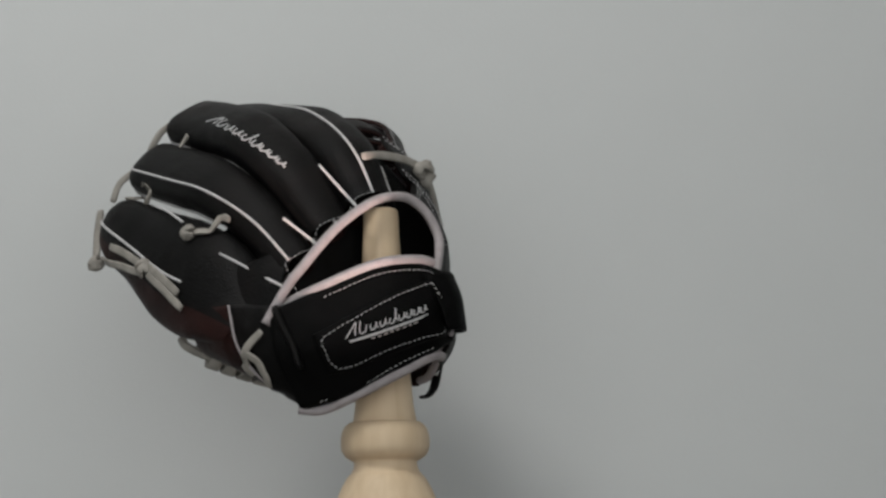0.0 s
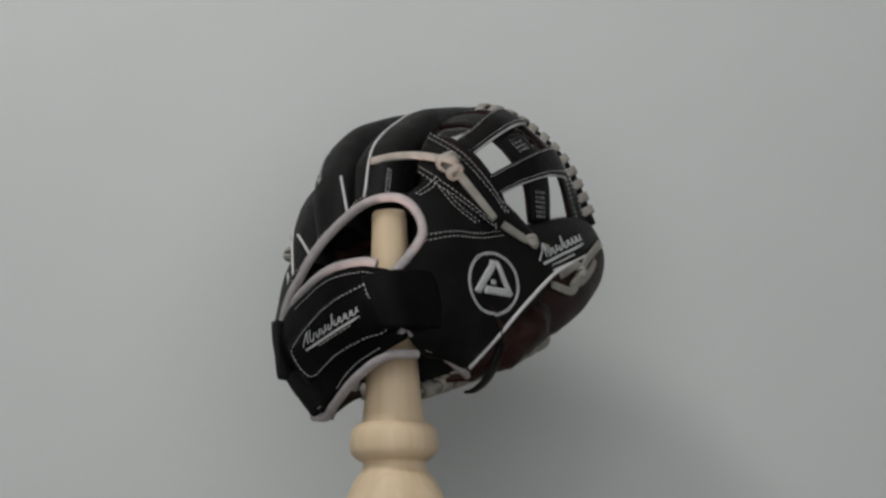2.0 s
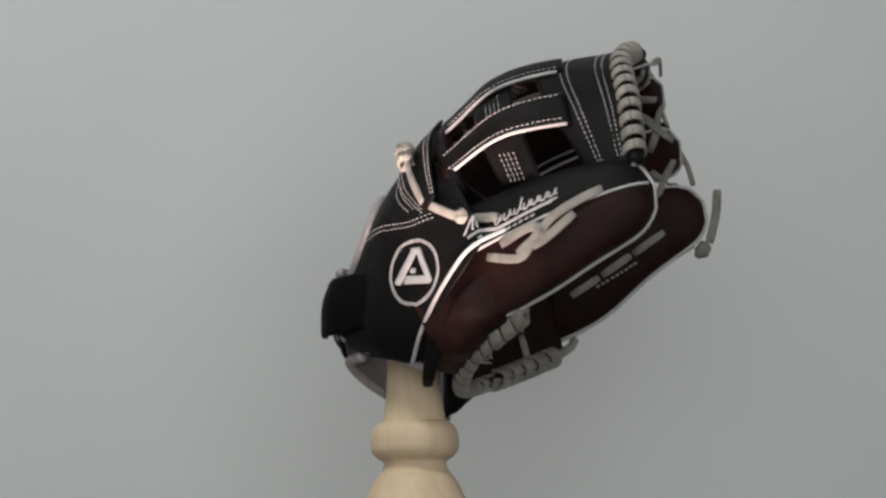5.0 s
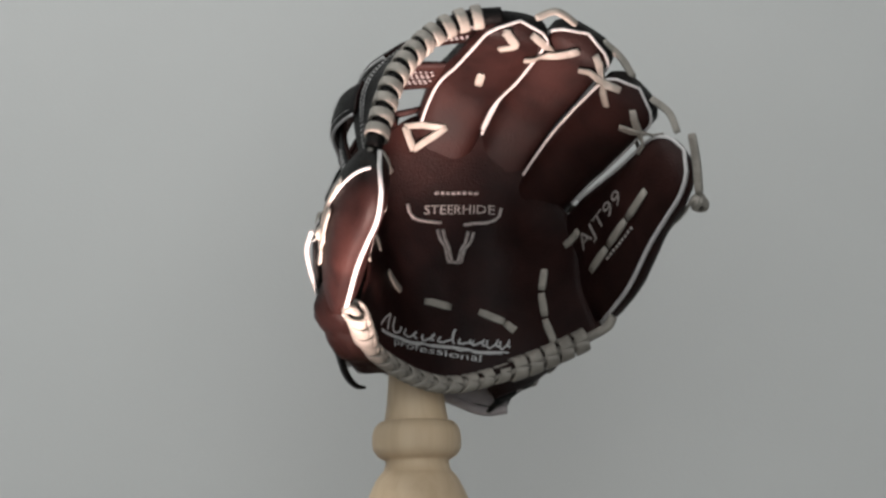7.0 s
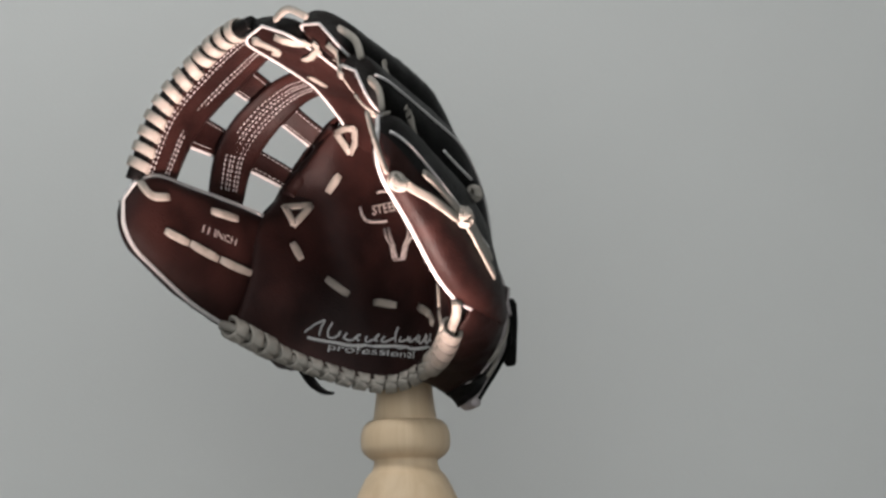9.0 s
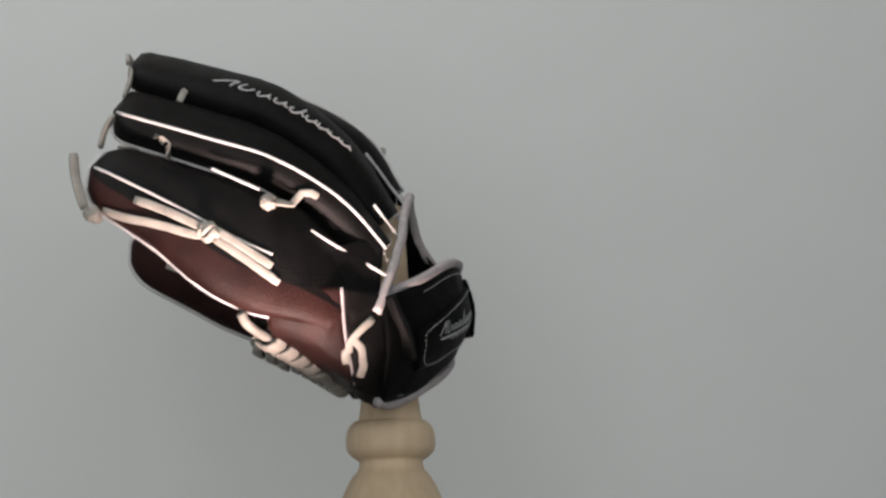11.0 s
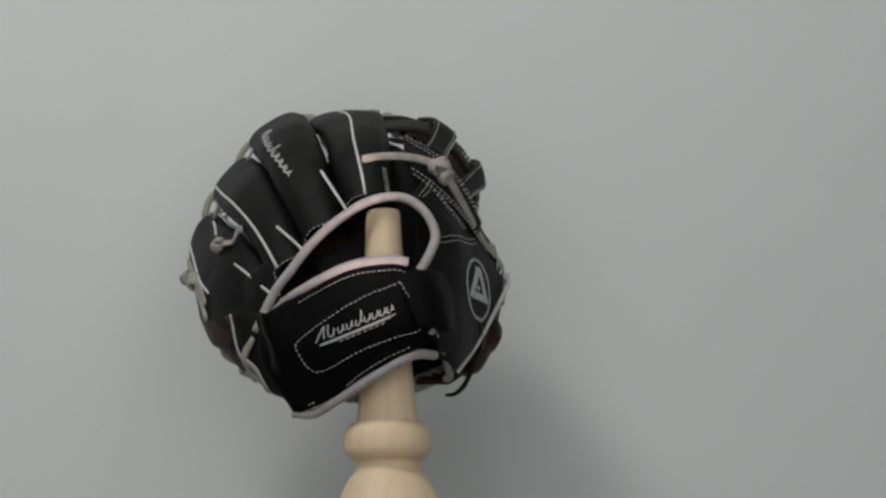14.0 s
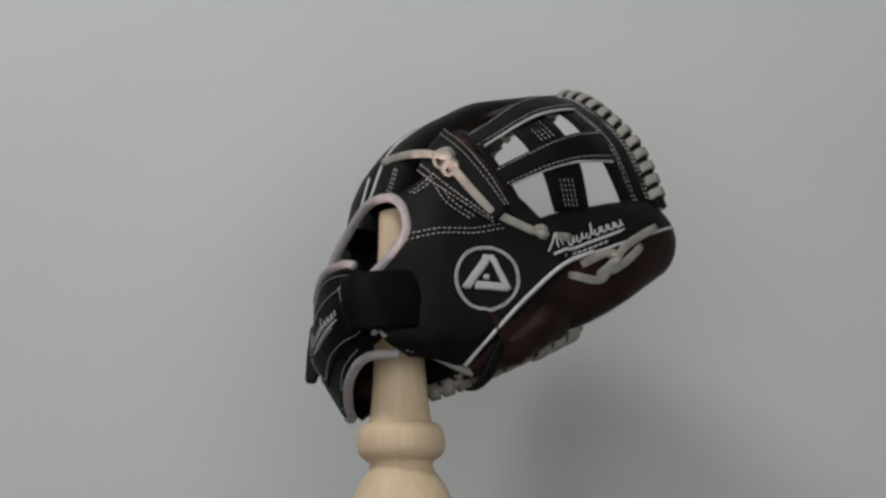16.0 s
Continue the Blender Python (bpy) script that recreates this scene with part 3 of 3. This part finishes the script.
for pts in ([(-82, 101, 250), (-88, 128, 247), (-90, 140, 262)], [(-88, 126, 250), (-89, 142, 262), (-88, 156, 276), (-85, 190, 293)],
            [(-89, 138, 254), (-89, 152, 262), (-88, 170, 276)], [(-86, 112, 258), (-90, 132, 268), (-89, 146, 268)]):
    thong(pts, thumb_ob, OUTER, 3.4, lift=2.0)
knot((-90, 142, 262), 6.5, thumb_ob, 21)

# whipped lacing along the heel
HEEL_EDGE = [G(p) for p in spline([(-72, 122, 214), *PALM_NET[0], (139, 101, 213)], 80)]
HEEL_EDGE = [p + Vector((0, 0, -0.002)) for p in HEEL_EDGE]
heel_lacing = part("heel_lacing", rope(HEEL_EDGE, 0.0036, 10), LACE, glove, "grey rawhide lacing whipped along the heel")
for i, p in enumerate(even(HEEL_EDGE, 0.0132)[1:-2]):
    j = min(range(len(HEEL_EDGE)), key=lambda k: (HEEL_EDGE[k] - p).length)
    t = (HEEL_EDGE[min(j + 1, 79)] - HEEL_EDGE[max(j - 1, 0)]).normalized()
    u = (N_DIR - t * N_DIR.dot(t)).normalized()
    v = t.cross(u)
    side = 0 if 2 < i < 14 else 1
    fat = (0.0054, 0.0074)[side]
    ring = [p + (u * math.cos(a) + v * math.sin(a)) * fat + t * (0.0045 * math.cos(a + 0.3)) for a in [2 * math.pi * k / 18 for k in range(19)]]
    part("lace_wrap", rope(ring, (0.0044, 0.0052)[side], 8, 0.32, t), LACE, heel_lacing)

# black thongs hanging at the heel
part("leather_tail", rope([G(p) for p in spline([(-69, 66, 222), (-64, 54, 203), (-58, 47, 184), (-52, 42, 171), (-44, 38, 164), (-37, 36, 163)], 30)], lambda q: 0.0062 * (1 - 0.55 * q * q), 8, 0.4, N_DIR, None, True), BLACK, glove, "narrow hanging black leather tail")
part("leather_tail", rope([G(p) for p in spline([(104, 0, 224), (100, -7, 206), (95, -14, 190), (93, -19, 177)], 20)], lambda q: 0.0082 * (1 - 0.5 * q * q), 8, 0.4, Gd((0.5, 0, 1)), None, True), BLACK, glove, "narrow hanging black leather tail")

# strap end, and the stitched patch on the strap
part("strap_end", sheet([[(4, -51, 247), (-12, -50, 250), (-24, -40, 251), (-31, -22, 252), (-35, -8, 252)], [(-4, -57, 226), (-18, -55, 228), (-30, -44, 229), (-37, -24, 230), (-40, -8, 231)],
                         [(-12, -55, 206), (-24, -53, 206), (-34, -43, 206), (-39, -24, 207), (-42, -8, 209)]], 4, 30, 18, out=(-0.5, -1, 0)), STRAP_BLACK, strap, "black end of the wrist strap, folded through the thumb panel")
def strap_at(u, v, off):
    p = spline([spline(r, 41)[round(u * 40)] for r in STRAP_NET], 41)[round(v * 40)]
    return (p[0] + off * 0.35, p[1] - off * 0.93, p[2])


part("strap_patch", sheet([[strap_at(u, a + (b - a) * v, 3.6) for u, a, b in ((0.20, 0.42, 0.80), (0.4, 0.35, 0.83), (0.6, 0.28, 0.86), (0.8, 0.21, 0.87), (0.93, 0.17, 0.87))] for v in (0, 0.5, 1)], 2.4, 40, 20, out=(0, -1, 0), pillow=0.8), STRAP_BLACK, strap)
SKIN = skin_of([o for o in glove.children_recursive if o.type == "MESH" and o.name.split(".")[0] in
                ("index_finger", "middle_finger", "ring_finger", "little_finger", "thumb", "finger_front", "side_panel", "palm",
                 "thumb_panel", "heel_panel", "heel_front", "gathered_leather", "wrist_strap", "strap_patch", "strap_end")])
patch_line = [strap_at(u, v, 5) for u, v in ((0.83, 0.23), (0.70, 0.28), (0.55, 0.335), (0.38, 0.40), (0.27, 0.45), (0.235, 0.50), (0.225, 0.60), (0.225, 0.70), (0.24, 0.77),
                                             (0.30, 0.79), (0.50, 0.80), (0.70, 0.815), (0.91, 0.83), (0.87, 0.5), (0.83, 0.23))]
stitches([on_leather(patch_line, (0, -1, 0), 0.5, 140)], strap)
stitches([on_leather([(76, -22, 230), (40, -42, 247), (8, -48, 251), (-4, -47, 250)], (0, -1, 0), 0.4, 60), on_leather([(70, 0, 155), (50, -14, 163), (20, -35, 181), (-8, -41, 194)], (0, -1, 0), 0.4, 60)], strap)
# the cuff's and the thumb panel's stitching
OUT = (-1, -0.3, 0.2)
stitches([on_leather([(-31, -16, 281), (-45, 6, 284), (-57, 30, 285), (-66, 52, 290)], OUT), on_leather([(-31, -17, 276), (-45, 6, 280), (-57, 30, 281), (-67, 54, 286)], OUT),
          on_leather([(-20, -2, 316), (-30, 8, 326), (-34, 20, 337)], OUT), on_leather([(-16, -2, 316), (-26, 8, 328), (-30, 18, 338)], OUT),
          on_leather([(-32, 10, 325), (-42, 16, 306), (-53, 30, 292)], OUT), on_leather([(-36, 12, 327), (-46, 20, 308), (-57, 34, 294)], OUT)], thumb_panel)
stitches([on_leather([(104, 2, 222), (92, -4, 243), (80, -8, 261), (66, -10, 278), (52, -10, 292), (36, -11, 304), (20, -11, 313)], BACK, 0.5, 60)], glove)
stitches([on_leather([(2, 4, 340), (-1, -4, 326), (-4, -9, 314)], BACK), on_leather([(5, 4, 340), (2, -4, 326), (-1, -9, 314)], BACK)], glove)
stitches([on_leather([(-28, -16, 192), (-35, 4, 189), (-41, 24, 184)], OUT), on_leather([(-25, -18, 272), (-18, -28, 258)], OUT)], thumb_panel)


# stitching on both faces of the web
flap_rows = [spline(r, 9) for r in FLAP]
stitches([[G(p + np.array((-2.0, -1.6, 0.6))) for p in spline([r[c] for r in flap_rows], 40)] for c in (0, 1, 7, 8)], web_foot)


def edge_line(edge, k, face, n=60):
    """A line along the outer band, a share k of the way from its inner edge to the rim."""
    rows = spline([(s, q + (0.985 - q) * k) for s, q in edge], n)
    return [G(web_off(min(max(s, 0.04), 0.97), q, face)) for s, q in rows]


for face in (2.7, -2.7):
    stitches([edge_line(OUTER_EDGE, k, face) for k in (0.30, 0.38, 0.72, 0.80)], outer_band, rad=0.00055)
stitches([[G(web_off(0.06 + 0.9 * i / 59, q, -3.2)) for i in range(60)] for q in (0.315, 0.335, 0.365, 0.385, 0.415)], inner_band, rad=0.00055)
stitches([[G(web_off(0.03 + 0.13 * i / 11, q, 2.2)) for i in range(12)] for q in (0.32, 0.345, 0.37, 0.395)]
         + [[G(web_off(0.37 + 0.14 * i / 11, q, 2.2)) for i in range(12)] for q in (0.32, 0.345, 0.37, 0.395)], inner_band)
for band, edges in zip(cross_bands, CROSS):
    lines = []
    for k in (0.12, 0.88):
        rows = spline([(a + (b - a) * k, q, off) for (a, b), q, off in zip(edges, (0.02, 0.18, 0.36, 0.54, 0.70), (0, 2.5, 5.5, 4.5, 4))], 50)
        lines.append([G(web_off(s, q, off + 2.3)) for s, q, off in rows])
        lines.append([G(web_off(s, q, off - 2.3)) for s, q, off in rows])
    stitches(lines, band)
    rows = spline([(a + (b - a) * -0.01, q, off) for (a, b), q, off in zip(edges, (0.02, 0.18, 0.36, 0.54, 0.70), (0, 2.5, 5.5, 4.5, 4))], 40)
    part("band_edge", rope([G(web_off(*r)) for r in rows], 0.0013, 6), THREAD, band, "pale raw edge of the leather band")
part("lace", rope([G(web_at(0.03, 0.96)), G((-72, 208, 312)), G((-70, 200, 304))], 0.0042, 8, 0.5), LACE, web)


# ---- marks on the leather ----
def frame_on(a, b, hint):
    """Axes along the leather from a to b: start, unit along, unit up."""
    pa, pb = (laid(G(p) + Gd(hint) * 0.005, hint)[0] for p in (a, b))
    nor = laid(pa.lerp(pb, 0.5), hint)[1]
    ex = (pb - pa).normalized()
    return pa, ex, nor.cross(ex).normalized(), (pb - pa).length


def mark(name, strokes, a, b, hint, material, parent, half, label="", lift=0.45, up=1):
    """Raised strokes drawn in millimetres in a frame that starts at a and runs to b."""
    o, ex, ey, _ = frame_on(a, b, hint)
    bm = bmesh.new()
    for pts in strokes:
        path, side = [], []
        for x, y in pts:
            q, nor = laid(o + ex * (x / 1000) + ey * (up * y / 1000) + Gd(hint) * 0.005, hint, lift)
            path.append(q), side.append(nor)
        dirs = [(path[min(i + 1, len(path) - 1)] - path[max(i - 1, 0)]).normalized().cross(side[i]) for i in range(len(path))]
        rope(path, half / 1000, 6, 0.35, dirs, bm)
    return part(name, bm, material, parent, label)


def scrawl(length, height):
    """Slanted brush strokes, tall and low by turns, in place of a maker's script."""
    w, strokes = length / 7.6, []

    def put(x, pts):
        strokes.append([(x * w + px * w + 0.38 * py * height, py * height) for px, py in spline(pts, 4 * len(pts))])
    put(0.0, [(-0.1, 0), (0.25, 0.6), (0.7, 1.3), (0.72, 0.7), (0.8, 0)])
    put(1.15, [(0.0, 1.3), (0.0, 0.6), (0.1, 0.05), (0.5, 0.1), (0.62, 0.7)])
    for x in (2.1, 2.95, 4.65, 5.35, 6.05, 6.75):
        put(x, [(0.0, 0.62), (0.05, 0.2), (0.22, 0.0), (0.45, 0.25), (0.5, 0.68), (0.55, 0.25), (0.75, 0.1)])
    put(3.8, [(0.1, 0.55), (0.0, 0.2), (0.3, 0.0), (0.55, 0.6), (0.55, 1.35), (0.55, 0.5), (0.8, 0.1)])
    return strokes


def script_mark(a, b, hint, height, parent, material=None, half=0.8, under=True):
    _, _, _, n = frame_on(a, b, hint)
    n *= 1000
    strokes = scrawl(n, height)
    if under:
        strokes += [[(n * 0.02 + n * 0.96 * i / 20, -3.0) for i in range(21)], [(n * 0.02 + n * 0.90 * i / 20, -3.9) for i in range(21)]]
    return mark("script_mark", strokes, a, b, hint, material or SILVER, parent, half, "silver looping script mark")


script_mark((-27, 65, 206), (70, 49, 192), FRONT, 10, palm, half=0.75)
script_mark((109, 127, 386), (87, 22, 332), (0.2, -0.5, 0.8), 9, backs["middle_finger"], half=0.8, under=False)
script_mark((66, -32, 197), (4, -54, 219), (0, -1, 0), 7.5, strap, SILVER, half=0.5)
script_mark((-77, 84, 268), (-84, 158, 294), OUTER, 9, thumb_ob, half=0.75)
mark("small_print", [[(8 + 5.2 * i, 0), (11.5 + 5.2 * i, 0.6)] for i in range(9)], (-77, 90, 261), (-84, 158, 285), OUTER, SILVER, thumb_ob, 0.9)
mark("small_print", [[(18 + 5 * i, -6.0), (21 + 5 * i, -6.0)] for i in range(8)], (66, -32, 197), (4, -54, 219), (0, -1, 0), FOIL, strap, 0.6)

# round emblem with a three-barred peak
EMB_A, EMB_B = (-62, 35, 246), (-76, 57, 246)
disc = [[(25 * math.cos(a), 25 * math.sin(a)) for a in [2 * math.pi * k / 60 for k in range(61)]]]
mark("emblem_ring", disc, EMB_A, EMB_B, OUTER, THREAD, thumb_panel, 0.55, "stitched grey ring")
mark("emblem_ring", [[(23.6 * x / 25, 23.6 * y / 25) for x, y in disc[0]]], EMB_A, EMB_B, OUTER, THREAD, thumb_panel, 0.45)


def bar(p, q, k=8):
    return [(p[0] + (q[0] - p[0]) * i / k, p[1] + (q[1] - p[1]) * i / k) for i in range(k + 1)]


mark("emblem", [bar((1.5, 15.5), (-15, -7.5)), bar((-1.5, 15.5), (-18, -7.5)), bar((-0.5, 16), (-16.5, -7.5)), bar((-3, 16.6), (6, 16.6)), bar((4, 16.5), (15.5, -8)), bar((5.5, 15.5), (17, -8.5)),
                bar((-10, -6.5), (16, -8)), bar((-9, -4.2), (14, -5.6)), bar((-3.0, 1.0), (1.5, 0.8))], EMB_A, EMB_B, OUTER, SILVER, thumb_panel, 2.0, "silver embroidered peak with a crossbar", lift=0.7)

# horned head on the palm
horn = [(0, 13), (1.5, 7), (5, 3), (10, 0.8), (17, 0), (26, -1)]
mark("bull_mark", [horn, [(70 - x, y * 0.95 - 2.5) for x, y in horn], [(23, -6), (25, -13), (29, -19), (31, -30)], [(27, -6), (29, -13), (32, -19), (34, -31)],
                   [(52, -8), (50, -15), (45, -21), (42, -31)], [(48, -8), (46, -15), (42, -21), (39, -31)], [(31, -31), (42, -31.5)]],
     (-2, 37, 289), (68, 40, 289), FRONT, FOIL, palm, 1.2, "printed outline of a horned bull's head")
mark("small_print", [[(20 + 4.4 * i, 20.5), (23 + 4.4 * i, 20.5)] for i in range(8)], (-2, 37, 289), (68, 40, 289), FRONT, FOIL, palm, 1.2)
mark("small_print", [[(3 + 4.4 * i, 0), (5.8 + 4.4 * i, 0)] for i in range(9)], (130, 119, 247), (138, 157, 267), (-0.9, 0.4, 0.1), FOIL, fronts["little_finger"], 1.1)


def lettering(text, a, b, hint, height, material, parent, stretch=1.0):
    o, ex, ey, n = frame_on(a, b, hint)
    cu = bpy.data.curves.new("lettering", "FONT")
    cu.body, cu.size, cu.resolution_u = text, height / 1000 / 0.7, 2
    tmp = bpy.data.objects.new("lettering", cu)
    scene.collection.objects.link(tmp)
    me = bpy.data.meshes.new_from_object(tmp.evaluated_get(bpy.context.evaluated_depsgraph_get()))
    bpy.data.objects.remove(tmp)
    wide = max(v.co.x for v in me.vertices)
    bm = bmesh.new()
    bm.from_mesh(me)
    bmesh.ops.subdivide_edges(bm, edges=[e for e in bm.edges if e.calc_length() > 0.004], cuts=1)
    bmesh.ops.triangulate(bm, faces=bm.faces)
    for v in bm.verts:
        v.co = laid(o + ex * (v.co.x / wide * n * stretch) + ey * v.co.y + Gd(hint) * 0.004, hint, 0.7)[0]
    return part("lettering", bm, material, parent, "printed lettering")


lettering("AJT99", (118, 99, 257), (133, 150, 289), (-0.9, 0.4, 0.1), 12, FOIL, fronts["little_finger"])
lettering("11 INCH", (-54, 158, 277), (-49, 126, 268), (1, 0.2, 0), 6, FOIL, fronts["thumb"])
lettering("STEERHIDE", (10, 37, 294), (64, 40, 294), FRONT, 7, FOIL, palm)
lettering("professional", (-16, 58, 194), (50, 44, 183), FRONT, 5.5, SILVER, palm)

# ---- motion ----
def motions():
    for thing, z in ((stand, STAND_BASE), (glove, EYE_Z + BASE_Z)):
        walk(thing, [(0.25 * i, pose(0, 0, z, 0, 0, -360 / PERIOD * 0.25 * i)) for i in range(65)])


motions()
